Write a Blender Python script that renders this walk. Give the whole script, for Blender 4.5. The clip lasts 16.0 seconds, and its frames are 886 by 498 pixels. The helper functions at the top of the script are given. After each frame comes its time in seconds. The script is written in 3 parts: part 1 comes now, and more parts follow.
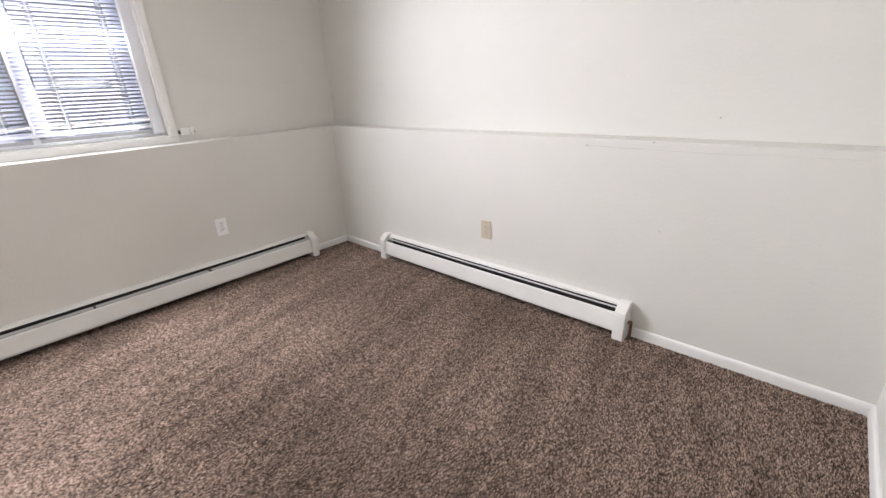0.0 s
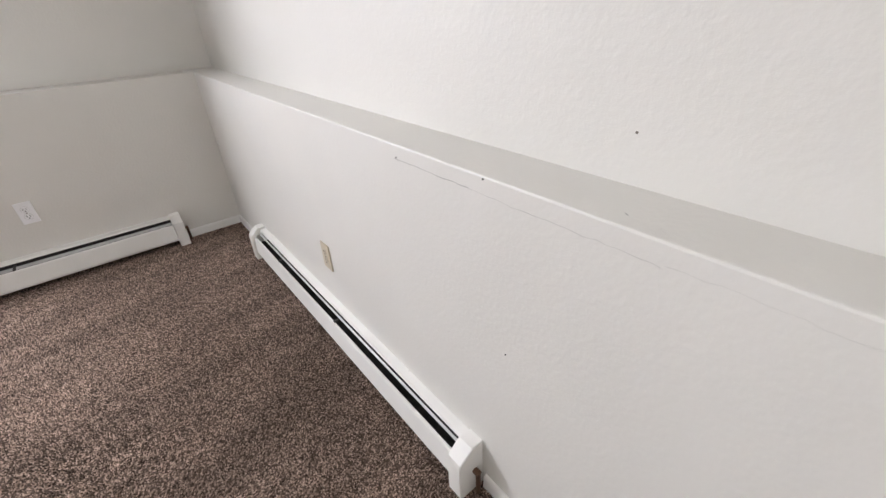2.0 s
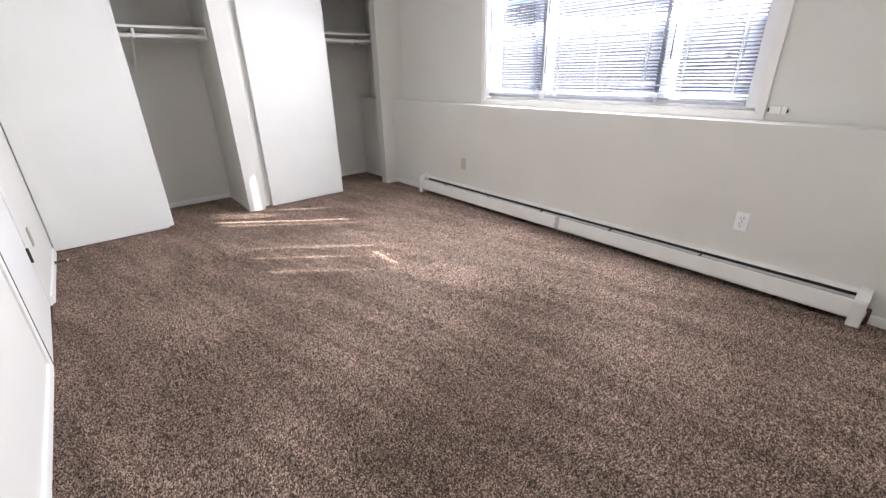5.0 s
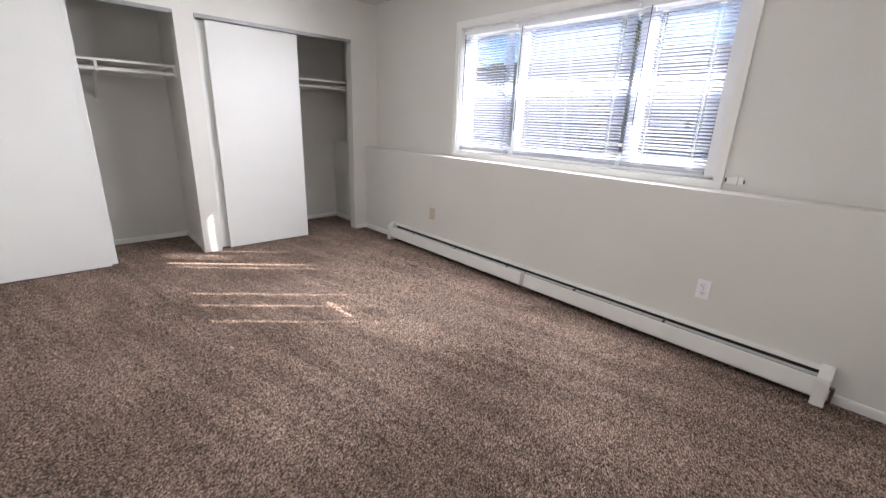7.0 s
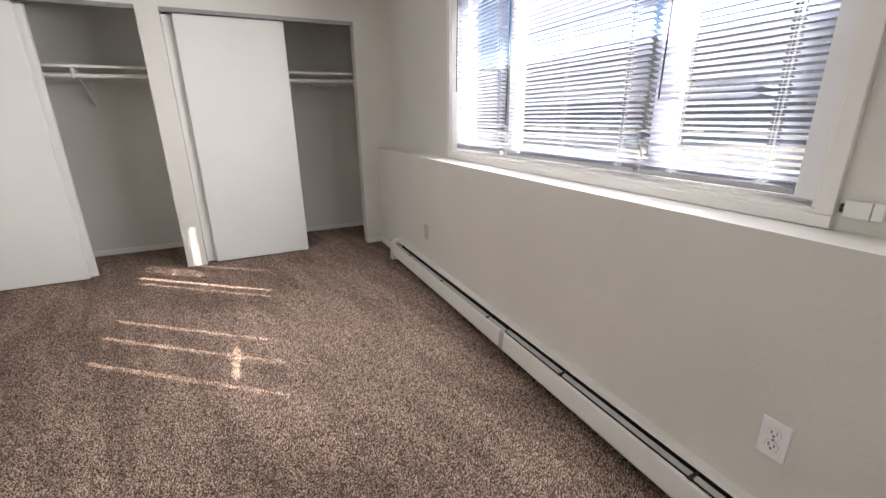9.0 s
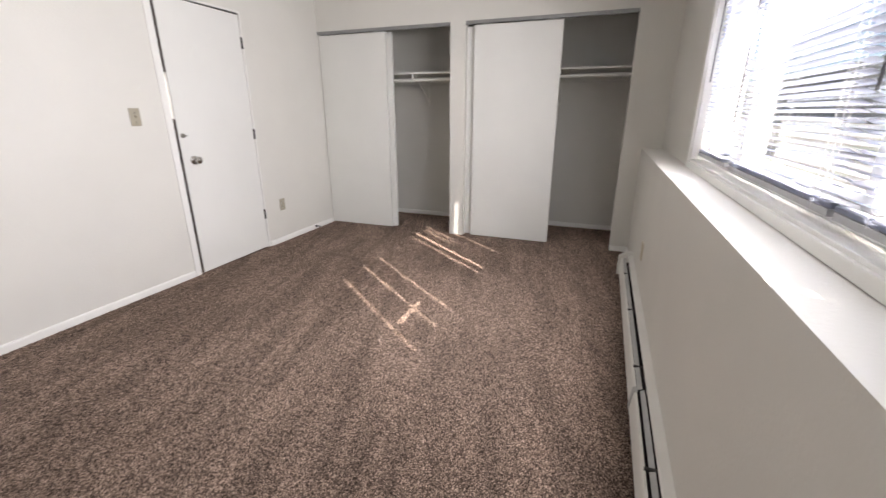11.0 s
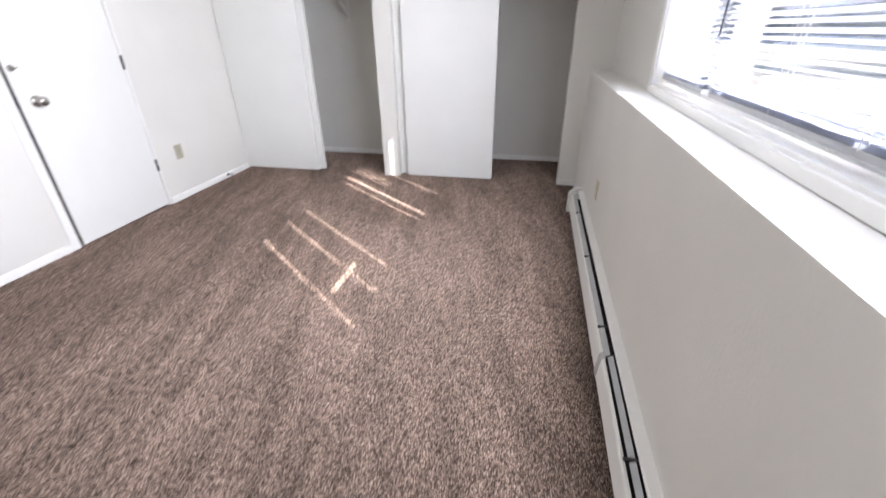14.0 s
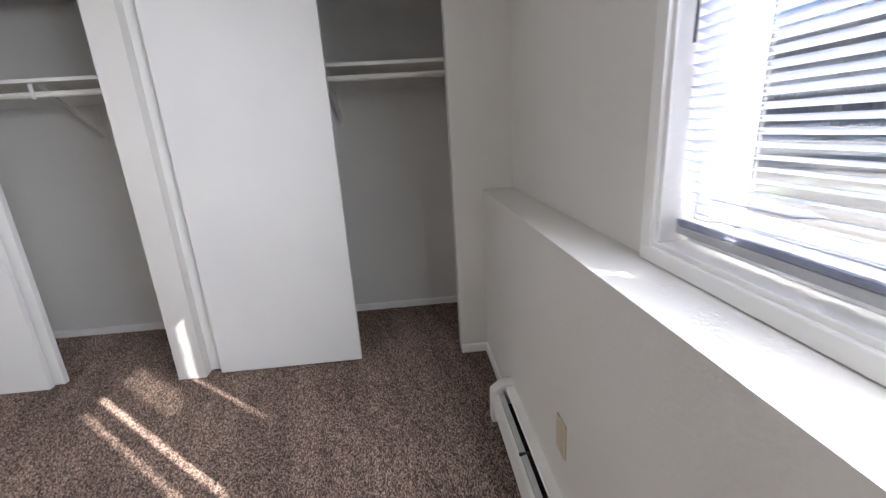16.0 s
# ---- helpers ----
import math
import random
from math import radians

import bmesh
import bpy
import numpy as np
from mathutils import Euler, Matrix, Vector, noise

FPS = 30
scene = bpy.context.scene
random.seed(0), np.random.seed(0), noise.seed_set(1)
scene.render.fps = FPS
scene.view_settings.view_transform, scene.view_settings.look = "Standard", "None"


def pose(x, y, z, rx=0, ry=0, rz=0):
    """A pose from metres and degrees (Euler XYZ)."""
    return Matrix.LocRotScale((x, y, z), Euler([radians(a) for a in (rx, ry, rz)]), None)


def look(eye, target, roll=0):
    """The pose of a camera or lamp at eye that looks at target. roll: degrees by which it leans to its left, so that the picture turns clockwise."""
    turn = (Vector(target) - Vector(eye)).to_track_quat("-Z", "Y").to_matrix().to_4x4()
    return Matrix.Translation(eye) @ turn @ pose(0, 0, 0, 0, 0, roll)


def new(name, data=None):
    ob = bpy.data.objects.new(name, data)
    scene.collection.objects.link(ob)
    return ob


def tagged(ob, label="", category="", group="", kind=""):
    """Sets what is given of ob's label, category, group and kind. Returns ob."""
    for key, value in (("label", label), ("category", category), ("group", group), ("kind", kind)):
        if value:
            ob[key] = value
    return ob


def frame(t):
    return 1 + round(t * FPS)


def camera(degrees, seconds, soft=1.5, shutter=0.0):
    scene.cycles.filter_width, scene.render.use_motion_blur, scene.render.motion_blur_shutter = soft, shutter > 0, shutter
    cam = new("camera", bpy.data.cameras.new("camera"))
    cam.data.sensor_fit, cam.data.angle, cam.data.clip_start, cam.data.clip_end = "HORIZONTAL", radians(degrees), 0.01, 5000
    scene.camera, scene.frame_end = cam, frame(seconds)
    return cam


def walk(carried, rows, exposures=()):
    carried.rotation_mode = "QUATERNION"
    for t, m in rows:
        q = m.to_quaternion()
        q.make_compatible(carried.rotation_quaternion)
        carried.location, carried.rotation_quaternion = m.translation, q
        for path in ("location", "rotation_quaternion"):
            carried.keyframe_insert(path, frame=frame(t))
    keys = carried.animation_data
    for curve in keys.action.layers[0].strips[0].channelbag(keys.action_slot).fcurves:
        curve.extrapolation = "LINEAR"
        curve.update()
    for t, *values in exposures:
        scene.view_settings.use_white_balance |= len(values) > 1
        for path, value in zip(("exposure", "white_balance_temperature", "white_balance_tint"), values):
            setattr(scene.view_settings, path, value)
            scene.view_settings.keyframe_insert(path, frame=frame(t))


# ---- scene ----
cam = camera(93.5, 16.0, soft=1.3, shutter=0.25)
PATH = [
    (0, (2.937, 2.673, 1.219), (1.662, 4.029, 0.485), -2.9),
    (0.5, (2.942, 3.123, 1.228), (1.67, 4.393, 0.351), -4.7),
    (1, (2.899, 3.495, 1.223), (1.63, 4.604, 0.146), -7.6),
    (1.5, (2.914, 3.822, 1.225), (1.604, 4.975, 0.248), -4.5),
    (2, (2.899, 4.099, 1.229), (1.532, 5.146, 0.211), -3.2),
    (2.5, (2.828, 4.314, 1.253), (1.276, 5.022, 0.21), -2.4),
    (3, (2.817, 4.357, 1.252), (1.074, 4.337, 0.272), -2.6),
    (3.5, (2.843, 4.341, 1.259), (1.168, 3.796, 0.311), -3.1),
    (4, (2.868, 4.303, 1.256), (1.382, 3.336, 0.331), -2.8),
    (4.5, (2.853, 4.278, 1.264), (1.607, 2.984, 0.384), -2.1),
    (4.7, (2.858, 4.27, 1.26), (1.685, 2.881, 0.427), -1.4),
    (6.8, (2.764, 4.265, 1.287), (1.437, 2.895, 0.685), 2.4),
    (7, (2.665, 4.249, 1.285), (1.365, 2.849, 0.692), 2.2),
    (7.5, (2.324, 4.22, 1.257), (1.03, 2.776, 0.764), 0.2),
    (8, (1.943, 4.219, 1.258), (0.804, 2.685, 0.667), -0.8),
    (8.2, (1.784, 4.191, 1.251), (0.676, 2.637, 0.656), -0.6),
    (10.3, (0.471, 4.032, 1.253), (0.632, 2.141, 0.621), -0.3),
    (10.5, (0.382, 4.044, 1.273), (0.692, 2.175, 0.632), 0.3),
    (11, (0.316, 4.09, 1.26), (0.982, 2.311, 0.633), 0.0),
    (11.5, (0.39, 4.121, 1.289), (1.419, 2.562, 0.574), -0.5),
    (12, (0.419, 4.113, 1.267), (1.655, 2.872, 0.303), -2.0),
    (12.5, (0.375, 4.105, 1.254), (1.515, 3.013, 0.027), -2.1),
    (13, (0.33, 4.074, 1.221), (1.281, 2.889, -0.08), -0.9),
    (13.5, (0.321, 3.972, 1.212), (1.02, 2.572, -0.033), 0.5),
    (14, (0.414, 3.721, 1.252), (0.783, 1.991, 0.318), -0.7),
    (14.5, (0.448, 3.451, 1.278), (0.566, 1.555, 0.654), -2.5),
    (15, (0.372, 3.041, 1.282), (0.408, 1.098, 0.807), -2.7),
    (15.5, (0.394, 2.636, 1.287), (0.239, 0.694, 0.835), -2.4),
    (16, (0.384, 2.195, 1.275), (0.25, 0.276, 0.724), -3.6),
]
EXPOSURES = [(0.0, 2.3, 6450, 15), (1.5, 2.35, 6400, 15), (2.5, 2.15, 6350, 15), (3.5, 2.3, 6300, 15), (4.5, 2.5, 6250, 15), (7.0, 2.25, 6300, 15), (8.2, 2.1, 6500, 15), (10.4, 1.8, 6850, 15), (11.2, 1.9, 6600, 15), (12.0, 2.42, 6300, 15), (13.2, 2.8, 6100, 15), (14.5, 2.05, 6100, 15), (16.0, 1.85, 6100, 15)]
walk(cam, [(t, look(eye, target, roll)) for t, eye, target, roll in PATH], EXPOSURES)

# ---- world, sun, exposure ----
SUN = Vector((-1.22, 0.97, 1.0))          # towards the sun
world = bpy.data.worlds.new("world")
scene.world = world
world.use_nodes = True
wn = world.node_tree
sky = wn.nodes.new("ShaderNodeTexSky")
sky.sky_type, sky.sun_disc = "NISHITA", False
sky.sun_elevation = math.atan2(SUN.z, math.hypot(SUN.x, SUN.y))
sky.altitude, sky.dust_density = 3000, 0.3
sky.sun_rotation = math.atan2(SUN.x, SUN.y)
wn.nodes["Background"].inputs[1].default_value = 0.04
wn.links.new(sky.outputs[0], wn.nodes["Background"].inputs[0])
sun = new("sun", bpy.data.lights.new("sun", "SUN"))
sun.data.energy, sun.data.angle, sun.data.color = 5.0, radians(0.4), (1.0, 0.94, 0.85)
sun.matrix_world = look(SUN * 20, (0, 0, 0))

# the sky's light as the slats scatter it into the room, in the window opening
lamp = new("window_light", bpy.data.lights.new("window_light", "AREA"))
lamp.data.shape, lamp.data.size, lamp.data.size_y = "RECTANGLE", 2.0, 0.5
lamp.data.energy, lamp.data.spread, lamp.data.color = 22.0, radians(152), (0.95, 0.97, 1.0)
lamp.matrix_world = look((-0.150, 2.425, 1.73), (0.85, 2.425, 1.40))


# ---- materials ----
def material(name, color, rough=0.6, vary=0.06, scale=8.0, fine=250.0, bump=0.05, metal=0.0, spots=None, dist=0.002):
    """Paint, plastic or metal: base colour with broad and fine variation, and a fine relief."""
    m = bpy.data.materials.new(name)
    m.use_nodes = True
    n, l = m.node_tree.nodes, m.node_tree.links
    p = n["Principled BSDF"]
    co = n.new("ShaderNodeTexCoord")
    broad, grain = n.new("ShaderNodeTexNoise"), n.new("ShaderNodeTexNoise")
    broad.inputs["Scale"].default_value, broad.inputs["Detail"].default_value = scale, 4
    grain.inputs["Scale"].default_value, grain.inputs["Detail"].default_value = fine, 3
    for t in (broad, grain):
        l.new(co.outputs["Object"], t.inputs["Vector"])
    ramp = n.new("ShaderNodeValToRGB")
    dark = [c * (1 - vary) for c in color]
    ramp.color_ramp.elements[0].position, ramp.color_ramp.elements[1].position = 0.3, 0.7
    ramp.color_ramp.elements[0].color, ramp.color_ramp.elements[1].color = (*dark, 1), (*[min(1, c * (1 + vary * 0.3)) for c in color], 1)
    l.new(broad.outputs["Fac"], ramp.inputs["Fac"])
    out = ramp.outputs["Color"]
    if spots:
        s, r, mix = n.new("ShaderNodeTexNoise"), n.new("ShaderNodeValToRGB"), n.new("ShaderNodeMix")
        s.inputs["Scale"].default_value, s.inputs["Detail"].default_value = spots[1], 6
        r.color_ramp.elements[0].position, r.color_ramp.elements[1].position = spots[2], spots[2] + 0.08
        mix.data_type = "RGBA"
        l.new(co.outputs["Object"], s.inputs["Vector"])
        l.new(s.outputs["Fac"], r.inputs["Fac"])
        l.new(r.outputs["Color"], mix.inputs["Factor"])
        l.new(out, mix.inputs["A"])
        mix.inputs["B"].default_value = (*spots[0], 1)
        out = mix.outputs["Result"]
    l.new(out, p.inputs["Base Color"])
    p.inputs["Roughness"].default_value, p.inputs["Metallic"].default_value = rough, metal
    b = n.new("ShaderNodeBump")
    b.inputs["Strength"].default_value, b.inputs["Distance"].default_value = bump, dist
    l.new(grain.outputs["Fac"], b.inputs["Height"])
    l.new(b.outputs["Normal"], p.inputs["Normal"])
    return m


def carpet_material(per_tuft):
    """Twisted-pile carpet: tufts of several browns, with patches where the pile leans."""
    m = bpy.data.materials.new("carpet_pile" if per_tuft else "carpet_backing")
    m.use_nodes = True
    n, l = m.node_tree.nodes, m.node_tree.links
    p = n["Principled BSDF"]
    co = n.new("ShaderNodeTexCoord")
    broad, mid = n.new("ShaderNodeTexNoise"), n.new("ShaderNodeTexNoise")
    broad.inputs["Scale"].default_value, broad.inputs["Detail"].default_value = 2.6, 4
    mid.inputs["Scale"].default_value, mid.inputs["Detail"].default_value = 24, 3
    for t in (broad, mid):
        l.new(co.outputs["Object"], t.inputs["Vector"])
    streak, lay = n.new("ShaderNodeTexNoise"), n.new("ShaderNodeMapping")
    lay.vector_type = "TEXTURE"
    lay.inputs["Scale"].default_value, lay.inputs["Rotation"].default_value = (1.0, 6.5, 1.0), (0, 0, radians(13.5))
    streak.inputs["Scale"].default_value, streak.inputs["Detail"].default_value, streak.inputs["Distortion"].default_value = 8.0, 3, 0.6
    l.new(co.outputs["Object"], lay.inputs["Vector"])
    l.new(lay.outputs["Vector"], streak.inputs["Vector"])
    tuft = n.new("ShaderNodeValToRGB")
    cr = tuft.color_ramp
    cr.elements[0].position, cr.elements[0].color = 0.0, (0.033, 0.0223, 0.0174, 1)
    cr.elements[1].position, cr.elements[1].color = 1.0, (0.53, 0.397, 0.319, 1)
    for pos, c in ((0.35, (0.140, 0.101, 0.079, 1)), (0.70, (0.322, 0.233, 0.185, 1))):
        e = cr.elements.new(pos)
        e.color = c
    if per_tuft:
        g = n.new("ShaderNodeNewGeometry")
        l.new(g.outputs["Random Per Island"], tuft.inputs["Fac"])
    else:
        tuft.inputs["Fac"].default_value = 0.2
    out = tuft.outputs["Color"]
    for src, lo, hi, a, b in ((broad, 0.36, 0.66, 0.93, 1.06), (mid, 0.35, 0.68, 0.94, 1.16), (streak, 0.38, 0.62, 0.90, 1.24)):
        r, mix = n.new("ShaderNodeValToRGB"), n.new("ShaderNodeMix")
        r.color_ramp.elements[0].position, r.color_ramp.elements[0].color = lo, (a, a, a, 1)
        r.color_ramp.elements[1].position, r.color_ramp.elements[1].color = hi, (b, b, b, 1)
        l.new(src.outputs["Fac"], r.inputs["Fac"])
        mix.data_type, mix.blend_type = "RGBA", "MULTIPLY"
        mix.inputs["Factor"].default_value = 1
        l.new(out, mix.inputs["A"])
        l.new(r.outputs["Color"], mix.inputs["B"])
        out = mix.outputs["Result"]
    l.new(out, p.inputs["Base Color"])
    p.inputs["Roughness"].default_value = 0.9
    p.inputs["Specular IOR Level"].default_value = 0.15
    return m


def slat_material():
    """Thin white vinyl that lets some light through, tinted blue for the sky's light."""
    m = material("blind_vinyl", (0.51, 0.55, 0.67), 0.45, 0.03, 5, 300, 0.02)
    n, l = m.node_tree.nodes, m.node_tree.links
    t, mix = n.new("ShaderNodeBsdfTranslucent"), n.new("ShaderNodeMixShader")
    t.inputs["Color"].default_value = (0.64, 0.70, 0.90, 1)
    mix.inputs["Fac"].default_value = 0.07
    l.new(n["Principled BSDF"].outputs[0], mix.inputs[1])
    l.new(t.outputs[0], mix.inputs[2])
    l.new(mix.outputs[0], n["Material Output"].inputs["Surface"])
    return m


def glass_material():
    m = bpy.data.materials.new("window_glass")
    m.use_nodes = True
    p = m.node_tree.nodes["Principled BSDF"]
    p.inputs["Transmission Weight"].default_value, p.inputs["Roughness"].default_value, p.inputs["IOR"].default_value = 1.0, 0.0, 1.45
    p.inputs["Base Color"].default_value = (0.97, 0.99, 0.98, 1)
    return m


WALL = material("wall_paint", (0.71, 0.693, 0.648), 0.55, 0.035, 2.2, 85, 0.32, dist=0.003)
CEIL = material("ceiling_paint", (0.74, 0.73, 0.70), 0.8, 0.03, 2.0, 90, 0.25, dist=0.003)
TRIM = material("trim_paint", (0.83, 0.82, 0.79), 0.4, 0.04, 6, 160, 0.08, spots=((0.55, 0.53, 0.49), 30, 0.72))
DOORP = material("door_paint", (0.77, 0.765, 0.735), 0.42, 0.03, 2.5, 200, 0.06)
CARPET, PILE = carpet_material(False), carpet_material(True)
ENAMEL = material("heater_enamel", (0.82, 0.81, 0.77), 0.35, 0.05, 7, 180, 0.05, spots=((0.50, 0.47, 0.42), 26, 0.73))
DAMPER = material("grey_damper_enamel", (0.50, 0.50, 0.49), 0.45, 0.12, 20, 200, 0.05)
# dark for the dusty fins, and for the shade on the panel behind them
FIN_SHADE = material("dusty_fin_shaded_back", (0.055, 0.05, 0.047), 0.8, 0.4, 40, 200, 0.1)
DARK = material("dark_bronze", (0.026, 0.021, 0.017), 0.5, 0.3, 30, 200, 0.05, metal=0.15)
CHROME = material("worn_chrome", (0.50, 0.48, 0.45), 0.22, 0.15, 40, 200, 0.03, metal=1.0)
TRACK = material("closet_track_aluminium", (0.33, 0.33, 0.33), 0.45, 0.15, 15, 150, 0.05, metal=0.7)
VINYL = material("window_vinyl", (0.82, 0.83, 0.85), 0.35, 0.04, 6, 200, 0.04)
SLAT = slat_material()
RAIL = material("blind_rail", (0.42, 0.43, 0.45), 0.4, 0.06, 9, 200, 0.04)
CORD = material("white_cord", (0.75, 0.75, 0.76), 0.8, 0.1, 60, 900, 0.2)
WAND = material("clear_grey_wand", (0.11, 0.115, 0.125), 0.2, 0.1, 20, 100, 0.02)
GLASS = glass_material()
ALMOND = material("almond_plastic", (0.56, 0.49, 0.37), 0.4, 0.05, 30, 300, 0.03)
IVORY = material("ivory_plastic", (0.40, 0.36, 0.28), 0.4, 0.05, 30, 300, 0.03)
WHITEP = material("white_plastic", (0.80, 0.79, 0.76), 0.35, 0.04, 30, 300, 0.03)
BRIGHT = material("bright_white_plastic", (0.90, 0.90, 0.91), 0.3, 0.03, 30, 300, 0.03)
SLOT = material("slot_black", (0.03, 0.028, 0.025), 0.7, 0.2, 40, 200, 0.02)
CRACK = material("crack_shadow_gap", (0.16, 0.14, 0.12), 0.9, 0.3, 60, 300, 0.1)
COPPER = material("tarnished_copper", (0.20, 0.12, 0.08), 0.5, 0.3, 40, 200, 0.05, metal=0.7)
EDGE = material("bare_door_edge", (0.17, 0.15, 0.13), 0.8, 0.3, 25, 120, 0.1)
SHELFP = material("shelf_paint", (0.78, 0.765, 0.72), 0.5, 0.05, 8, 150, 0.08)
GRAVEL = material("pale_yard", (0.22, 0.21, 0.20), 0.95, 0.35, 0.6, 14, 0.5, spots=((0.22, 0.25, 0.20), 1.2, 0.55))
BARK = material("bark", (0.16, 0.13, 0.105), 0.9, 0.3, 8, 60, 0.4)
FENCE = material("weathered_wood", (0.31, 0.295, 0.29), 0.9, 0.35, 3, 40, 0.3)
LEAF = material("leaf", (0.07, 0.10, 0.035), 0.6, 0.4, 5, 60, 0.2)


# ---- mesh helpers ----
def box(bm, x0, x1, y0, y1, z0, z1, bevel=0.0):
    vs = [bm.verts.new((x, y, z)) for x in (x0, x1) for y in (y0, y1) for z in (z0, z1)]
    fs = [bm.faces.new([vs[i] for i in q]) for q in ((0, 1, 3, 2), (4, 6, 7, 5), (0, 4, 5, 1), (2, 3, 7, 6), (0, 2, 6, 4), (1, 5, 7, 3))]
    if bevel:
        es = list({e for f in fs for e in f.edges})
        bmesh.ops.bevel(bm, geom=es, offset=bevel, segments=2, affect="EDGES", profile=0.6)
    return bm


def slab(x0, x1, y0, y1, z0, z1, bevel=0.0):
    return box(bmesh.new(), x0, x1, y0, y1, z0, z1, bevel)


def prism(bm, profile, x0, x1):
    """A closed (y, z) profile drawn along x."""
    a = [bm.verts.new((x0, y, z)) for y, z in profile]
    b = [bm.verts.new((x1, y, z)) for y, z in profile]
    bm.faces.new(a)
    bm.faces.new(b[::-1])
    for i in range(len(a)):
        j = (i + 1) % len(a)
        bm.faces.new((a[j], a[i], b[i], b[j]))
    bmesh.ops.recalc_face_normals(bm, faces=bm.faces[:])
    return bm


def rod(bm, a, b, r, r2=None, seg=12):
    a, b = Vector(a), Vector(b)
    m = Matrix.Translation((a + b) / 2) @ (b - a).to_track_quat("Z", "Y").to_matrix().to_4x4()
    bmesh.ops.create_cone(bm, cap_ends=True, segments=seg, radius1=r, radius2=r if r2 is None else r2, depth=(b - a).length, matrix=m)
    return bm


def lathe(bm, rings, seg=20):
    """Rings of (y, radius) turned about the y axis."""
    loops = [[bm.verts.new((r * math.cos(2 * math.pi * k / seg), y, r * math.sin(2 * math.pi * k / seg))) for k in range(seg)] for y, r in rings]
    for p, q in zip(loops, loops[1:]):
        for k in range(seg):
            bm.faces.new((p[k], p[(k + 1) % seg], q[(k + 1) % seg], q[k]))
    bm.faces.new(loops[0][::-1])
    bm.faces.new(loops[-1])
    bmesh.ops.recalc_face_normals(bm, faces=bm.faces[:])
    return bm


def mesh_of(name, bm, mat, smooth=False):
    me = bpy.data.meshes.new(name)
    bm.to_mesh(me)
    bm.free()
    me.materials.append(mat)
    if smooth:
        for f in me.polygons:
            f.use_smooth = True
    return me


def part(name, bm, mat, parent, label="", smooth=False):
    ob = new(name, mesh_of(name, bm, mat, smooth))
    ob.parent = parent
    if label:
        tagged(ob, label)
    return ob


def thing(name, m, label, category, group="", kind=""):
    ob = new(name)
    ob.empty_display_size = 0.05
    ob.matrix_basis = m
    return tagged(ob, label, category, group, kind)


def structure(name, bm, mat, label, category):
    return tagged(new(name, mesh_of(name, bm, mat)), label, category, kind="structure")


# ---- the room ----
XD, YB, ZC, LEDGE = 3.262, 4.597, 2.432, 0.955     # door wall, ledge wall, ceiling, ledge height
UA, UB = -0.165, 4.735                             # faces of the set-back upper walls
BACK = -0.75                                       # closet back wall
WY0, WY1, WZ0, WZ1 = 1.325, 3.525, 0.985, 2.065     # window opening

bm = bmesh.new()
box(bm, -0.36, XD + 0.15, BACK - 0.12, UB + 0.2, -0.12, 0.0)
structure("floor", bm, CARPET, "mottled brown twisted-pile carpet, wall to wall", "carpet")


def carpet_pile(x0, x1, y0, y1, step, height):
    """The carpet's tufts: small leaning three-sided spikes, joined into one mesh."""
    rng = np.random.default_rng(7)
    gx, gy = np.meshgrid(np.arange(x0 + step / 2, x1, step), np.arange(y0 + step / 2, y1, step * 0.9))
    gx = gx + step / 2 * (np.arange(gx.shape[0]) % 2)[:, None]
    c = np.stack([gx.ravel(), gy.ravel()], 1)
    c += rng.uniform(-0.35, 0.35, c.shape) * step
    c = c[(c[:, 0] > x0) & (c[:, 0] < x1) & (c[:, 1] > y0) & (c[:, 1] < y1)]
    n = len(c)
    # the way the pile leans changes slowly over the floor, in swathes
    sway = np.stack([np.sin(2.1 * c[:, 0] + 1.3 * c[:, 1]) + np.sin(5.3 * c[:, 1] - 2.2 * c[:, 0] + 1), np.cos(2.7 * c[:, 1] - 1.9 * c[:, 0]) + np.sin(4.6 * c[:, 0] + 3.1 * c[:, 1])], 1) * 0.0012
    ang = rng.uniform(0, 2 * np.pi, n)
    verts = np.zeros((n, 4, 3))
    for k in range(3):
        a = ang + k * 2 * np.pi / 3
        r = step * rng.uniform(0.5, 0.8, n)
        verts[:, k, 0], verts[:, k, 1] = c[:, 0] + r * np.cos(a), c[:, 1] + r * np.sin(a)
    verts[:, 3, :2] = c + sway + rng.normal(0, 0.0022, c.shape)
    verts[:, 3, 2] = height * rng.uniform(0.65, 1.15, n)
    verts[:, :3, 2] = height * rng.uniform(0.0, 0.30, (n, 3))
    verts[:, :, 0] = verts[:, :, 0].clip(x0 + 0.0005, x1 - 0.0005)
    base = (np.arange(n) * 4)[:, None, None]
    faces = (base + np.array([[0, 1, 3], [1, 2, 3], [2, 0, 3]])).reshape(-1)
    me = bpy.data.meshes.new("carpet_pile")
    me.vertices.add(n * 4)
    me.vertices.foreach_set("co", verts.reshape(-1))
    me.loops.add(len(faces))
    me.loops.foreach_set("vertex_index", faces)
    me.polygons.add(len(faces) // 3)
    me.polygons.foreach_set("loop_start", np.arange(0, len(faces), 3))
    me.update(calc_edges=True)
    me.materials.append(PILE)
    return tagged(new("carpet_pile", me), "brown twisted carpet pile with vacuum swathes over the floor", "carpet", kind="stuff")


carpet_pile(0.0, XD, BACK, YB, 0.0050, 0.0075)

bm = bmesh.new()
box(bm, -0.36, XD + 0.15, BACK - 0.12, UB + 0.2, ZC, ZC + 0.12)
structure("ceiling", bm, CEIL, "plain white painted ceiling", "ceiling")

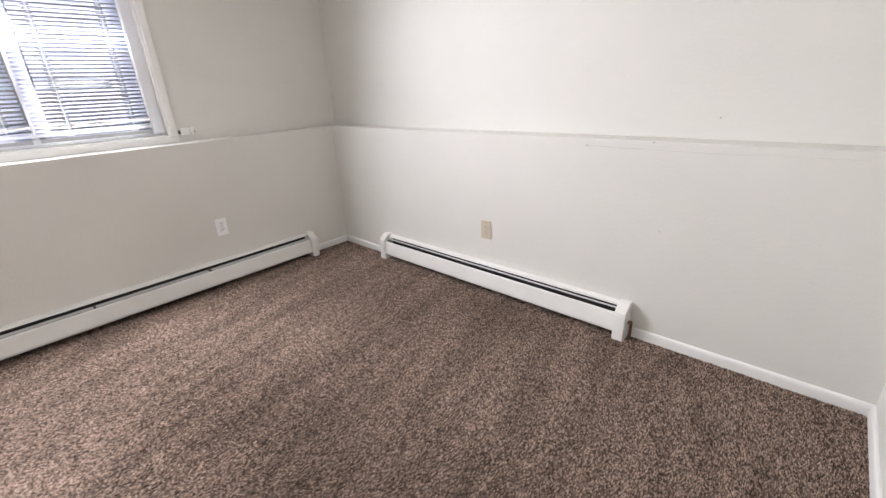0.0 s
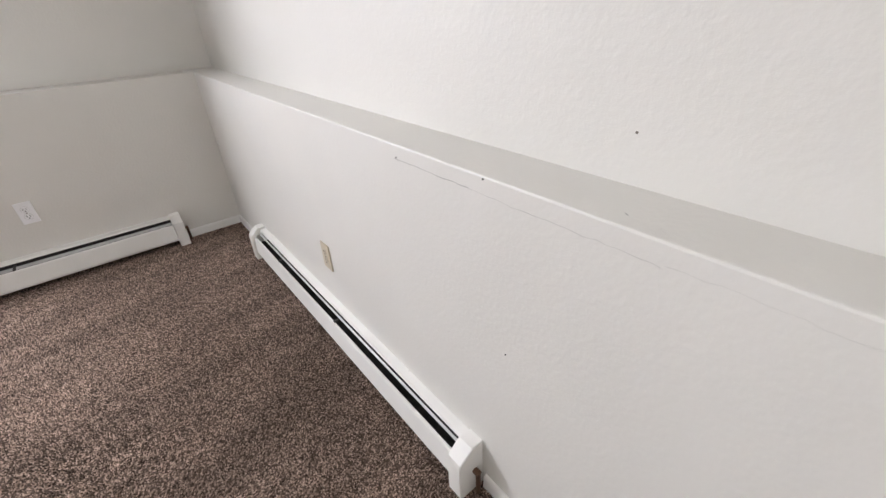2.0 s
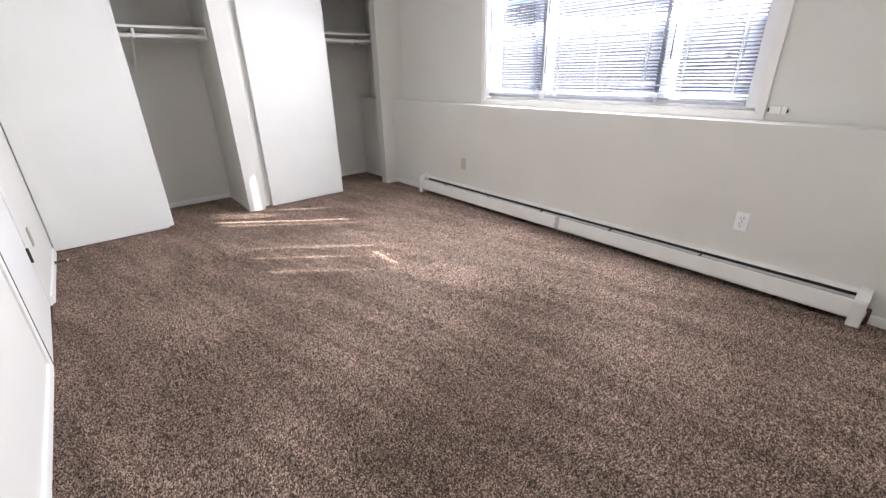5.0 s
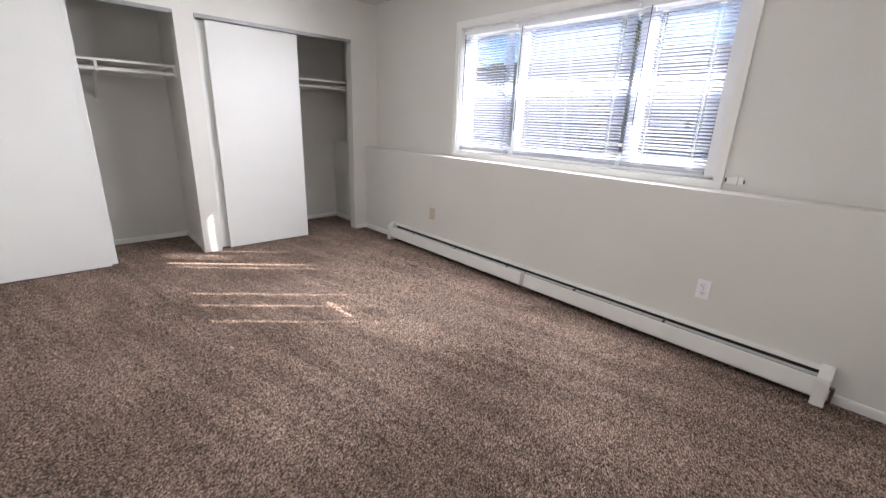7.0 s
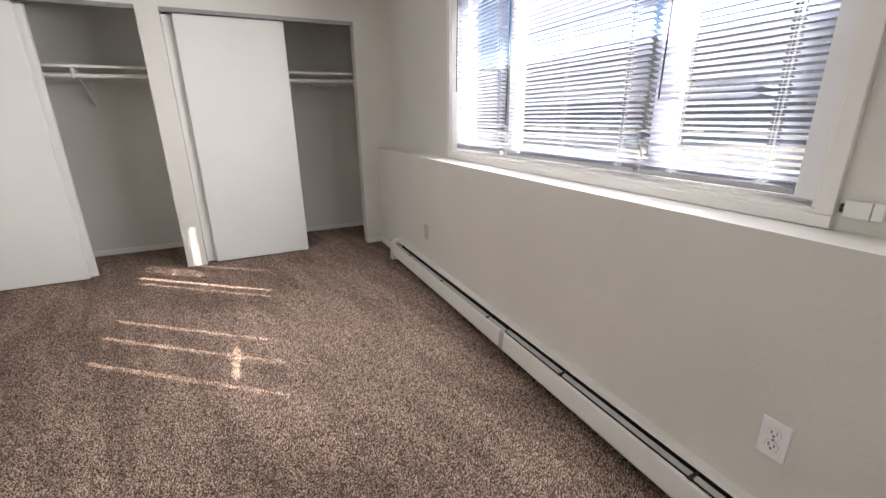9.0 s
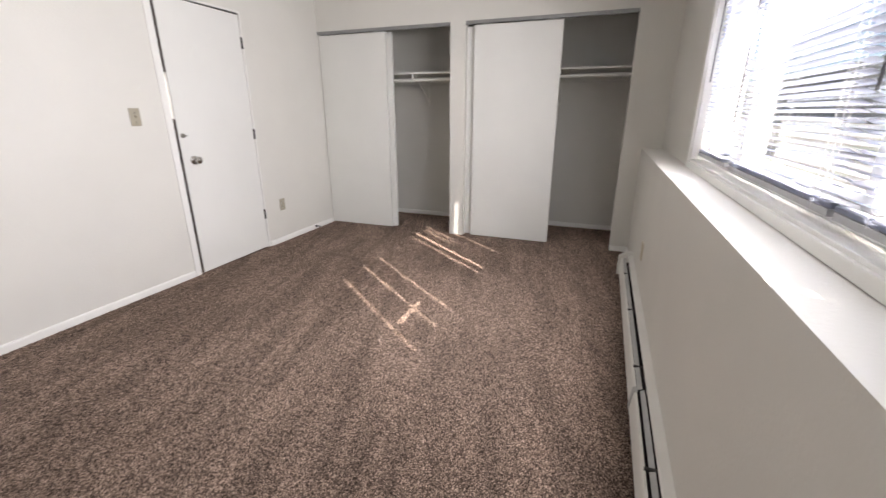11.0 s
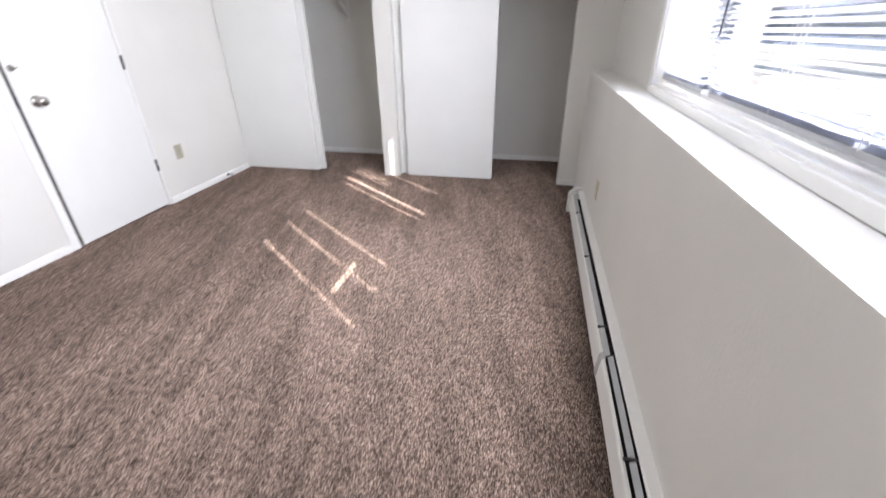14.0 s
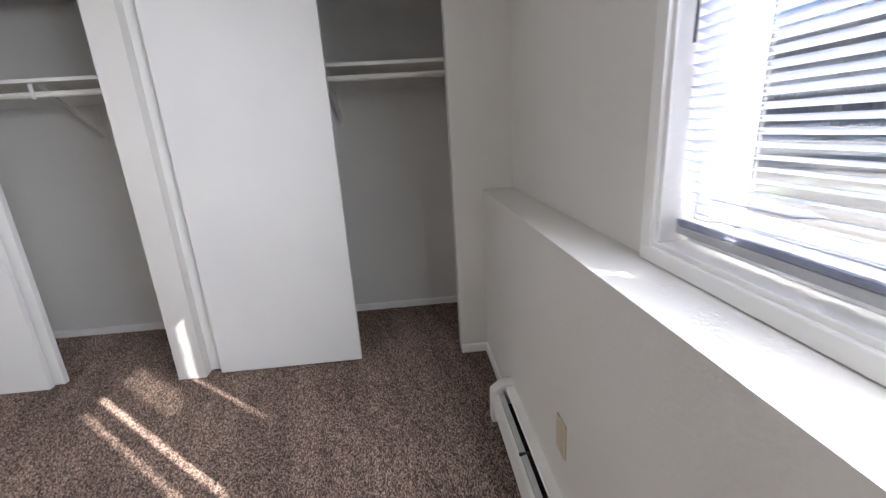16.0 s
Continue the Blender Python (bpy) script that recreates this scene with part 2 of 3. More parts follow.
bm = bmesh.new()
box(bm, -0.36, 0, BACK - 0.12, UB + 0.2, 0, LEDGE)
box(bm, -0.36, UA, BACK - 0.12, WY0, LEDGE, ZC)
box(bm, -0.36, UA, WY1, UB + 0.2, LEDGE, ZC)
box(bm, -0.36, UA, WY0, WY1, LEDGE, WZ0)
box(bm, -0.36, UA, WY0, WY1, WZ1, ZC)
structure("wall_west", bm, WALL, "off-white painted window wall with a deep ledge over its lower half", "wall")

bm = bmesh.new()
prism(bm, [(YB, 0), (YB, LEDGE - 0.004), (YB + 0.0015, LEDGE - 0.001), (YB + 0.005, LEDGE), (UB + 0.2, LEDGE), (UB + 0.2, 0)], 0, XD + 0.15)
box(bm, UA, XD + 0.15, UB, UB + 0.2, LEDGE, ZC)
wall_n = structure("wall_north", bm, WALL, "off-white painted wall with a ledge, cracked along its edge", "wall")

bm = bmesh.new()
DY0, DY1, DZ = 1.035, 1.832, 2.045                 # door opening
for y0, y1 in ((BACK - 0.12, DY0), (DY1, YB)):
    box(bm, XD, XD + 0.15, y0, y1, 0, LEDGE)
for y0, y1 in ((BACK - 0.12, DY0), (DY1, UB)):
    box(bm, XD, XD + 0.15, y0, y1, LEDGE, DZ)
box(bm, XD, XD + 0.15, BACK - 0.12, UB, DZ, ZC)
structure("wall_east", bm, WALL, "white painted plaster wall with the room door", "wall")

C2A, C2B, C1A, C1B, CZ = 0.157, 1.623, 1.774, XD, 2.05   # closet openings
bm = bmesh.new()
box(bm, UA, XD, -0.11, 0, CZ, ZC)
box(bm, 0, C2A, -0.11, 0, 0, LEDGE)
box(bm, UA, C2A, -0.11, 0, LEDGE, CZ)
box(bm, C2B, C1A, -0.11, 0, 0, CZ)
structure("wall_south", bm, WALL, "off-white wall with two closet openings and a narrow pier", "wall")
bm = bmesh.new()
box(bm, 1.65, 1.75, BACK, -0.11, 0, ZC)
structure("partition", bm, WALL, "off-white partition between the two closets", "wall")
bm = bmesh.new()
box(bm, 0, XD, BACK - 0.12, BACK, 0, LEDGE)
box(bm, UA, XD, BACK - 0.12, BACK, LEDGE, ZC)
structure("wall_closet_back", bm, WALL, "off-white closet back wall", "wall")

# baseboards: low boards with a rounded top, one run a piece
def baseboard(x0, y0, x1, y1, h=0.053):
    """Runs along the wall from one point to the other; the room lies to its right."""
    a, b = Vector((x0, y0, 0)), Vector((x1, y1, 0))
    d = b - a
    bm = prism(bmesh.new(), [(0, 0.0), (0, h), (-0.005, h), (-0.010, h - 0.006), (-0.012, h - 0.016), (-0.013, 0.0)], 0, d.length)
    ob = structure("baseboard", bm, TRIM, "low white painted baseboard with scuffs", "baseboard")
    ob.matrix_basis = pose(x0, y0, 0, 0, 0, math.degrees(math.atan2(d.y, d.x)))


baseboard(0, 4.27, 0, YB)
baseboard(0.013, YB, 0.55, YB)
baseboard(2.395, YB, XD, YB)
baseboard(XD, YB - 0.013, XD, 1.875)
baseboard(XD, 1.03, XD, 0.0)
baseboard(C2A, 0, 0, 0)
baseboard(0, 0.013, 0, 0.57)
baseboard(1.65, BACK, 0, BACK)
baseboard(XD, BACK, 1.75, BACK)
baseboard(0, BACK + 0.013, 0, -0.11)
baseboard(1.75, BACK + 0.013, 1.75, -0.11)


# ---- window ----
win = thing("window_1", pose(0, 0, 0), "wide white three-part window with painted wooden casing above the ledge", "window", kind="structure")
CF = UA + 0.02
for nm, b in (("casing_bottom", (UA, CF, 1.288, 3.557, 0.9565, 0.992)), ("casing_top", (UA, CF, 1.288, 3.557, 2.062, 2.105)),
              ("casing_side", (UA, CF, 1.288, 1.330, 0.9925, 2.0615)), ("casing_side", (UA, CF, 3.516, 3.557, 0.9925, 2.0615))):
    part(nm, slab(*b, 0.003), TRIM, win)
for nm, b in (("stop_bottom", (-0.235, UA + 0.010, WY0 + 0.001, WY1 - 0.001, 0.986, 1.004)), ("stop_top", (-0.235, UA + 0.010, WY0 + 0.001, WY1 - 0.001, 2.048, 2.064)),
              ("stop_side", (-0.235, UA + 0.010, WY0 + 0.001, 1.342, 1.0045, 2.0475)), ("stop_side", (-0.235, UA + 0.010, 3.504, WY1 - 0.001, 1.0045, 2.0475))):
    part(nm, slab(*b, 0.003), TRIM, win)
part("side_filler", slab(-0.234, -0.187, 3.443, 3.503, 1.0185, 2.0475, 0.003), VINYL, win, "white vinyl filler beside the blind")
part("sill_track", slab(-0.235, -0.222, 1.343, 3.503, 1.0045, 1.018, 0.002), VINYL, win)
for nm, b in (("frame_bottom", (-0.32, -0.236, WY0, WY1, 0.986, 1.05)), ("frame_top", (-0.32, -0.236, WY0, WY1, 2.0, 2.064)),
              ("frame_side", (-0.32, -0.236, WY0 + 0.001, 1.385, 1.051, 1.999)), ("frame_side", (-0.32, -0.236, 3.475, WY1 - 0.001, 1.051, 1.999))):
    part(nm, slab(*b, 0.004), VINYL, win, "white vinyl frame")
for y0, y1 in ((1.922, 1.974), (2.903, 2.972)):
    part("mullion", slab(-0.31, -0.238, y0, y1, 1.051, 1.999, 0.004), VINYL, win, "white vinyl mullion")
for y0, y1 in ((1.385, 1.922), (1.974, 2.903), (2.972, 3.475)):
    sash = part("sash", slab(-0.295, -0.262, y0 + 0.001, y1 - 0.001, 1.051, 1.078, 0.003), VINYL, win)
    part("sash_rail", slab(-0.295, -0.262, y0 + 0.001, y1 - 0.001, 1.972, 1.998, 0.003), VINYL, sash)
    pane = part("pane", slab(-0.281, -0.277, y0 + 0.001, y1 - 0.001, 1.079, 1.971), GLASS, sash, "clear window pane")
    pane.visible_shadow = False

TILT_S, PITCH_S = -24.0, 0.0205


def slat_mesh(w, holes, twist=None):
    """A crowned slat along y with cord slots; twist: (y0, y1, degrees), where it is bent open."""
    ys = [0.0, w]
    for h in holes:
        ys += [h - 0.0175, h + 0.0175]
    if twist:
        ys += [twist[0] - 0.04, twist[0], twist[1], twist[1] + 0.05]
    ys = sorted(v for v in set(ys) if 0 <= v <= w)
    xs = ((-0.0125, 0.0), (-0.0080, 0.0010), (0.0080, 0.0010), (0.0125, 0.0))
    bm = bmesh.new()
    rows = []
    for y in ys:
        a = radians(TILT_S)
        if twist and twist[0] - 0.001 <= y <= twist[1] + 0.001:
            a = radians(twist[2])
        # positive angles lower the room-side edge
        rows.append([bm.verts.new((x * math.cos(a) + z * math.sin(a), y, -x * math.sin(a) + z * math.cos(a) + dz)) for dz in (0.0, 0.0007) for x, z in xs])
    for (y0, p), (y1, q) in zip(zip(ys, rows), list(zip(ys, rows))[1:]):
        slot = any(abs((y0 + y1) / 2 - h) < 0.001 for h in holes)
        for k in range(3):
            if slot and k == 1:
                continue
            bm.faces.new((p[k], q[k], q[k + 1], p[k + 1]))
            bm.faces.new((p[4 + k], p[5 + k], q[5 + k], q[4 + k]))
        bm.faces.new((p[0], p[4], q[4], q[0]))
        bm.faces.new((p[3], q[3], q[7], p[7]))
    return mesh_of("slat", bm, SLAT)


def blind(y0, y1, cords, holes, bent, wand_y, wand_len, label):
    """A mini blind hung in the window, from y0 to y1; cords and open slots along it; bent: by slat number, the stretch that is bent open."""
    w = y1 - y0
    top, low = 1.990, 1.026
    ob = thing("window_blind", pose(-0.203, y0, low), label, "blind", "blinds in the window")
    h = top - low
    part("headrail", slab(-0.016, 0.014, 0, w, h + 0.004, h + 0.034, 0.002), VINYL, ob)
    rail = prism(bmesh.new(), [(0.002, 0), (0.004, 0.017), (w - 0.004, 0.017), (w - 0.002, 0)], -0.013, 0.013)
    part("bottom_rail", rail, RAIL, ob, "grey bottom rail")
    plain = slat_mesh(w, holes)
    count = int((h - 0.046) / PITCH_S)
    for k in range(count):
        me = slat_mesh(w, holes, bent[k]) if k in bent else plain
        s = new("slat", me)
        s.parent = ob
        s.matrix_basis = pose(random.uniform(-0.0006, 0.0006), random.uniform(-0.002, 0.002), 0.050 + k * PITCH_S + random.uniform(-0.0008, 0.0008), random.uniform(-0.12, 0.12), random.uniform(-2.0, 2.0), 0)
    for k in range(4):
        s = new("slat", plain)
        s.parent = ob
        s.matrix_basis = pose(random.uniform(-0.001, 0.001), random.uniform(-0.002, 0.002), 0.0205 + k * 0.0034, random.uniform(-0.05, 0.05), -TILT_S + random.uniform(-3, 3), 0)
    for c in cords:
        for x in (-0.0135, 0.0135):
            part("ladder_cord", rod(bmesh.new(), (x, c, 0.012), (x, c, h + 0.004), 0.0008, seg=5), CORD, ob)
        part("lift_cord", rod(bmesh.new(), (0, c + 0.003, 0.012), (0, c + 0.003, h + 0.004), 0.0009, seg=5), CORD, ob)
    if wand_y is not None:
        part("tilt_wand", rod(bmesh.new(), (0.020, wand_y, h + 0.006), (0.026, wand_y - 0.004, h - wand_len), 0.0032, seg=6), WAND, ob, "thin grey tilt wand")
    return ob


# bent slats, by number from the bottom: the stretch that is bent, and how far
bent1 = {k: (0.29 + 0.03 * random.random(), 0.44 + 0.05 * random.random(), 5 + 9 * random.random()) for k in range(21, 43)}
for k in range(27, 40, 2):
    bent1[k] = (0.07 + 0.05 * random.random(), bent1[k][1], bent1[k][2] + 4)
bent1[2], bent1[0] = (0.09, 0.27, 24), (0.46, 0.53, 30)
blind(1.348, 1.920, (0.162, 0.517), (0.162, 0.517), bent1, 0.026, 0.585, "white mini blind with narrow slats, some bent")
blind(1.986, 2.886, (0.104, 0.449, 0.812), (0.104, 0.812), {0: (0.70, 0.77, 26)}, 0.004, 0.77, "wide white mini blind with open slats")
blind(2.912, 3.440, (0.138, 0.441), (0.138, 0.441), {2: (0.039, 0.119, 26), 11: (0.045, 0.354, 39), 12: (0.045, 0.354, 34)}, 0.06, 0.69, "white mini blind with one bent slat")


# ---- baseboard heaters ----
def heater(m, length, joints, label, dampers, deep=1.0):
    """A hot-water baseboard heater along local x, its back on the wall (y = 0), the room towards -y; dampers: shut, half shut or (None) folded back, panel by panel."""
    ob = thing("baseboard_heater", m, label, "heater", "baseboard heaters")
    c = 0.055
    # enamelled panel coloured dark to stand for the shade inside the casing
    part("back_panel", slab(0.004, length - 0.004, -0.004, 0.0, 0.02, 0.186), FIN_SHADE, ob)
    hood = [(-0.0003, 0.1975), (-0.0003, 0.187), (-0.0045, 0.187), (-0.024, 0.189), (-0.027, 0.180), (-0.029, 0.181), (-0.026, 0.193)]
    part("hood", prism(bmesh.new(), hood, c * 0.6, length - c * 0.6), ENAMEL, ob)
    ends = [c] + joints + [length - c]
    for a, b, shut in zip(ends, ends[1:], dampers):
        blade = [(-0.032, 0.171), (-0.038, 0.166), (-0.038, 0.168), (-0.032, 0.173)] if shut is None else [(-0.053, 0.153), (-0.038, 0.161), (-0.038, 0.163), (-0.053, 0.155)] if shut else [(-0.031, 0.160), (-0.045, 0.151), (-0.045, 0.153), (-0.031, 0.162)]
        part("damper", prism(bmesh.new(), blade, a + 0.001, b - 0.001), DAMPER, ob, "grey painted steel damper blade")
        front = [(-0.054, 0.154), (-0.061, 0.156), (-0.064, 0.148), (-0.071, 0.056), (-0.067, 0.042), (-0.065, 0.043), (-0.068, 0.056), (-0.062, 0.146), (-0.060, 0.153), (-0.054, 0.152)]
        part("front_panel", prism(bmesh.new(), front, a + 0.0005, b - 0.0005), ENAMEL, ob)
    for j in joints:
        strap = [(-0.052, 0.1575), (-0.062, 0.158), (-0.0665, 0.148), (-0.0735, 0.056), (-0.069, 0.039), (-0.068, 0.039), (-0.0715, 0.056), (-0.0645, 0.147), (-0.061, 0.1565), (-0.052, 0.1565)]
        part("joint_strap", prism(bmesh.new(), strap, j - 0.018, j + 0.018), DAMPER, ob, "grey joint strap")
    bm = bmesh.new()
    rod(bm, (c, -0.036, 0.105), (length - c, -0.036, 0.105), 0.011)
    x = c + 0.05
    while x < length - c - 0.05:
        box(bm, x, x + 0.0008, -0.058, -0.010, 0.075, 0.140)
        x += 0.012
    part("fin_element", bm, FIN_SHADE, ob, "dusty finned heating pipe")
    for x in [c + 0.35 + 0.62 * k for k in range(int((length - 0.5) / 0.62))]:
        part("bracket", slab(x, x + 0.012, -0.058, -0.004, 0.145, 0.163, 0.002), FIN_SHADE, ob)
    for x0, x1, sx in ((0.0, c, -1), (length - c, length, 1)):
        prof = [(0, 0.0), (0, 0.208), (-0.036, 0.208), (-0.050, 0.196), (-0.076, 0.168), (-0.079, 0.150), (-0.080, 0.004), (-0.076, 0.0)]
        bm = prism(bmesh.new(), prof, x0, x1)
        bmesh.ops.bevel(bm, geom=[e for e in bm.edges if abs(e.verts[0].co.x - e.verts[1].co.x) < 1e-6], offset=0.003, segments=2, affect="EDGES")
        cap = part("end_cap", bm, ENAMEL, ob)
        xe = x1 if sx > 0 else x0
        bm = rod(bmesh.new(), (xe, -0.030, 0.100), (xe + sx * 0.018, -0.030, 0.100), 0.009)
        rod(bm, (xe + sx * 0.014, -0.030, 0.0), (xe + sx * 0.014, -0.030, 0.105), 0.007)
        part("pipe_stub", bm, COPPER, cap, "tarnished copper pipe stub")
    for o in ob.children_recursive:
        if o.data:
            o.data.transform(Matrix.Diagonal((1, deep, 0.91, 1)))
    return ob


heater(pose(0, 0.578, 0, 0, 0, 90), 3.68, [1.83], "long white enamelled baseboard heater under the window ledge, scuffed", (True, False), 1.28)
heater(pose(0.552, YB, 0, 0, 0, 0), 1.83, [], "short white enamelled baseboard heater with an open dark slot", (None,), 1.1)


# a loose sliver of trim lying on the baseboard in the corner
chip = thing("trim_sliver", pose(0.010, YB - 0.075, 0.0535, 0, 0, 78), "loose pale sliver of trim lying on the baseboard", "sliver")
part("wood", prism(bmesh.new(), [(0.0, 0.0), (0.006, 0.0), (0.004, 0.006), (0.001, 0.007)], 0.0, 0.055), TRIM, chip)


# ---- outlets and switch ----
def wall_plate(m, mat, kind, label, name="wall_outlet"):
    """A cover plate on the wall, 70 x 115 mm; kind: duplex, blank or toggle."""
    ob = thing(name, m, label, "switch" if kind == "toggle" else "outlet", "" if kind == "toggle" else "wall outlets")
    part("plate", slab(-0.035, 0.035, -0.006, 0.0, -0.0575, 0.0575, 0.0025), mat, ob)
    if kind == "duplex":
        for z in (-0.0195, 0.0195):
            face = part("socket", lathe(bmesh.new(), [(-0.006, 0.0165), (-0.0078, 0.0163), (-0.008, 0.015)], 16), mat, ob)
            face.location = (0, 0, z)
            bm = bmesh.new()
            box(bm, -0.0082, -0.0052, -0.0084, -0.0078, -0.002, 0.008)
            box(bm, 0.0052, 0.0078, -0.0084, -0.0078, -0.001, 0.0075)
            box(bm, -0.0026, 0.0026, -0.0084, -0.0078, -0.0105, -0.005)
            part("slots", bm, SLOT, face)
        part("screw", rod(bmesh.new(), (0, -0.005, 0), (0, -0.0072, 0), 0.003, seg=10), CHROME, ob)
        for z in (-0.0195, 0.0195):
            part("socket_gap", lathe(bmesh.new(), [(-0.0058, 0.0176), (-0.0064, 0.0176), (-0.0064, 0.0166)], 16), DAMPER, ob).location = (0, 0, z)
    elif kind == "toggle":
        part("toggle", prism(bmesh.new(), [(-0.005, -0.010), (-0.018, 0.006), (-0.017, 0.011), (-0.005, 0.010)], -0.005, 0.005), mat, ob)
        for z in (-0.03, 0.03):
            part("screw", rod(bmesh.new(), (0, -0.005, z), (0, -0.0072, z), 0.003, seg=10), CHROME, ob)
    else:
        for z in (-0.042, 0.042):
            part("screw", rod(bmesh.new(), (0, -0.005, z), (0, -0.0068, z), 0.003, seg=10), mat, ob)
    return ob


wall_plate(pose(0.0, 3.624, 0.396, 0, 0, 90), BRIGHT, "duplex", "white double outlet on the wall below the window ledge")
wall_plate(pose(0.0, 1.202, 0.391, 0, 0, 90), ALMOND, "blank", "almond blank cover plate above the long heater")
wall_plate(pose(1.497, YB, 0.390, 0, 0, 0), ALMOND, "duplex", "almond double outlet above the short heater")
wall_plate(pose(XD, 0.812, 0.378, 0, 0, -90), IVORY, "duplex", "greyish ivory double outlet beside the door")
wall_plate(pose(XD, 3.421, 0.356, 0, 0, -90), ALMOND, "duplex", "almond double outlet on the door wall")
wall_plate(pose(XD, 2.081, 1.224, 0, 0, -90), IVORY, "toggle", "greyish ivory light switch beside the door", "light_switch")

# small sensor block beside the window
sensor = thing("window_sensor", pose(UA, 3.615, 1.016, 0, 0, 90), "small white plastic sensor block beside the window casing", "sensor")
part("body", slab(-0.040, 0.040, -0.020, 0.0, -0.022, 0.022, 0.004), WHITEP, sensor)
part("lead", slab(-0.050, -0.0405, -0.014, -0.002, -0.012, 0.010, 0.002), SLOT, sensor, "dark end of the cable")
part("clip", slab(0.0405, 0.047, -0.012, -0.002, -0.014, 0.004, 0.002), SLOT, sensor, "dark mounting clip")
part("seam", slab(0.014, 0.016, -0.0205, -0.016, -0.0215, 0.0215), CRACK, sensor)


# ---- room door ----
HY = DY0 + 0.016
jamb = thing("door_frame", pose(0, 0, 0), "white painted door frame with a thin casing", "door frame", kind="structure")
part("jamb", slab(XD + 0.001, XD + 0.149, DY0 + 0.0005, DY0 + 0.014, 0.0, DZ - 0.015), TRIM, jamb)
part("jamb", slab(XD + 0.001, XD + 0.149, DY1 - 0.018, DY1 - 0.0005, 0.0, DZ - 0.015), TRIM, jamb)
part("jamb_head", slab(XD + 0.001, XD + 0.149, DY0 + 0.0005, DY1 - 0.0005, DZ - 0.0145, DZ - 0.0005), TRIM, jamb)
part("casing", slab(XD - 0.011, XD, DY1 - 0.008, DY1 + 0.040, 0.0, DZ - 0.008, 0.003), TRIM, jamb)
part("stop", slab(XD + 0.052, XD + 0.064, DY1 - 0.030, DY1 - 0.0185, 0.0, 1.19), TRIM, jamb)
part("stop", slab(XD + 0.052, XD + 0.064, DY1 - 0.030, DY1 - 0.0185, 1.53, DZ - 0.016), TRIM, jamb)
# black strips added in the door gaps to stand for their shade
for z0, z1 in ((0.012, 1.205), (1.525, 2.029)):
    part("gap_shade_strip", slab(XD + 0.022, XD + 0.034, DY1 - 0.031, DY1 - 0.0185, z0, z1), SLOT, jamb, "dark strip standing for the shade in the door gap")
part("gap_shade_strip", slab(XD + 0.018, XD + 0.034, HY, DY1 - 0.032, 2.0185, 2.030), SLOT, jamb, "dark strip standing for the shade in the door gap")
part("strike_plate", slab(XD + 0.006, XD + 0.04, DY1 - 0.0205, DY1 - 0.0185, 0.865, 0.94), DARK, jamb, "dark metal strike plate")
part("strike_plate", slab(XD + 0.006, XD + 0.04, DY1 - 0.0205, DY1 - 0.0185, 1.055, 1.12), DARK, jamb, "dark metal strike plate")

door = thing("door_1", pose(XD + 0.010, HY, 0.012, 0, 0, 1.7), "plain white flush door, left just ajar, with a bare dark edge", "door", kind="structure")
DW = DY1 - 0.018 - HY - 0.013
part("slab", slab(0.0, 0.038, 0.0, DW, 0.0, 2.006, 0.002), DOORP, door)
for z in (1.795, 1.057, 0.320):
    hinge = part("hinge", rod(bmesh.new(), (-0.004, -0.003, z - 0.045), (-0.004, -0.003, z + 0.045), 0.0088, seg=12), DARK, door, "dark bronze hinge")
    bm = bmesh.new()
    for k in range(1, 5):
        rod(bm, (-0.004, -0.003, z - 0.045 + 0.018 * k - 0.0008), (-0.004, -0.003, z - 0.045 + 0.018 * k + 0.0008), 0.0092, seg=12)
    part("knuckle_gap", bm, SLOT, hinge)
part("latch_edge", slab(0.002, 0.036, DW, DW + 0.0012, 0.002, 2.004), EDGE, door, "bare dark wooden door edge")
part("edge_plate", slab(0.004, 0.030, DW + 0.0012, DW + 0.003, 1.195, 1.512), WHITEP, door, "long white plate on the door edge")
knob = part("knob", lathe(bmesh.new(), [(0.0, 0.032), (-0.006, 0.032), (-0.010, 0.026), (-0.014, 0.013), (-0.030, 0.012), (-0.038, 0.022), (-0.050, 0.028), (-0.060, 0.026), (-0.067, 0.016), (-0.068, 0.004)], 24), CHROME, door, "worn chrome door knob", True)
knob.matrix_basis = pose(0, DW - 0.092, 0.893, 0, 0, -90)
bolt = part("deadbolt", lathe(bmesh.new(), [(0.0, 0.017), (-0.010, 0.017), (-0.014, 0.013)], 20), CHROME, door, "small chrome deadbolt thumb turn")
bolt.matrix_basis = pose(0, DW - 0.032, 1.076, 0, 0, -90)
part("thumb_turn", slab(-0.020, 0.020, -0.030, -0.013, -0.0035, 0.0035, 0.0015), CHROME, bolt)
part("latch_plate", slab(0.006, 0.030, DW + 0.0012, DW + 0.003, 0.865, 0.925), DARK, door)

# a small closed hall behind the door, with its lamp
bm = bmesh.new()
HX0, HX1, HYA, HYB = XD + 0.15, XD + 1.25, 0.4, 2.6
box(bm, HX1, HX1 + 0.1, HYA, HYB, 0, ZC)
box(bm, HX0, HX1 + 0.1, HYA - 0.1, HYA, 0, ZC)
box(bm, HX0, HX1 + 0.1, HYB, HYB + 0.1, 0, ZC)
structure("wall_hall", bm, WALL, "off-white hall walls beyond the door", "wall")
bm = slab(HX0, HX1 + 0.1, HYA - 0.1, HYB + 0.1, ZC, ZC + 0.1)
structure("ceiling_hall", bm, CEIL, "white hall ceiling", "ceiling")
bm = slab(HX0, HX1 + 0.1, HYA - 0.1, HYB + 0.1, -0.12, 0.0)
structure("floor_hall", bm, CARPET, "brown carpet in the hall", "carpet")
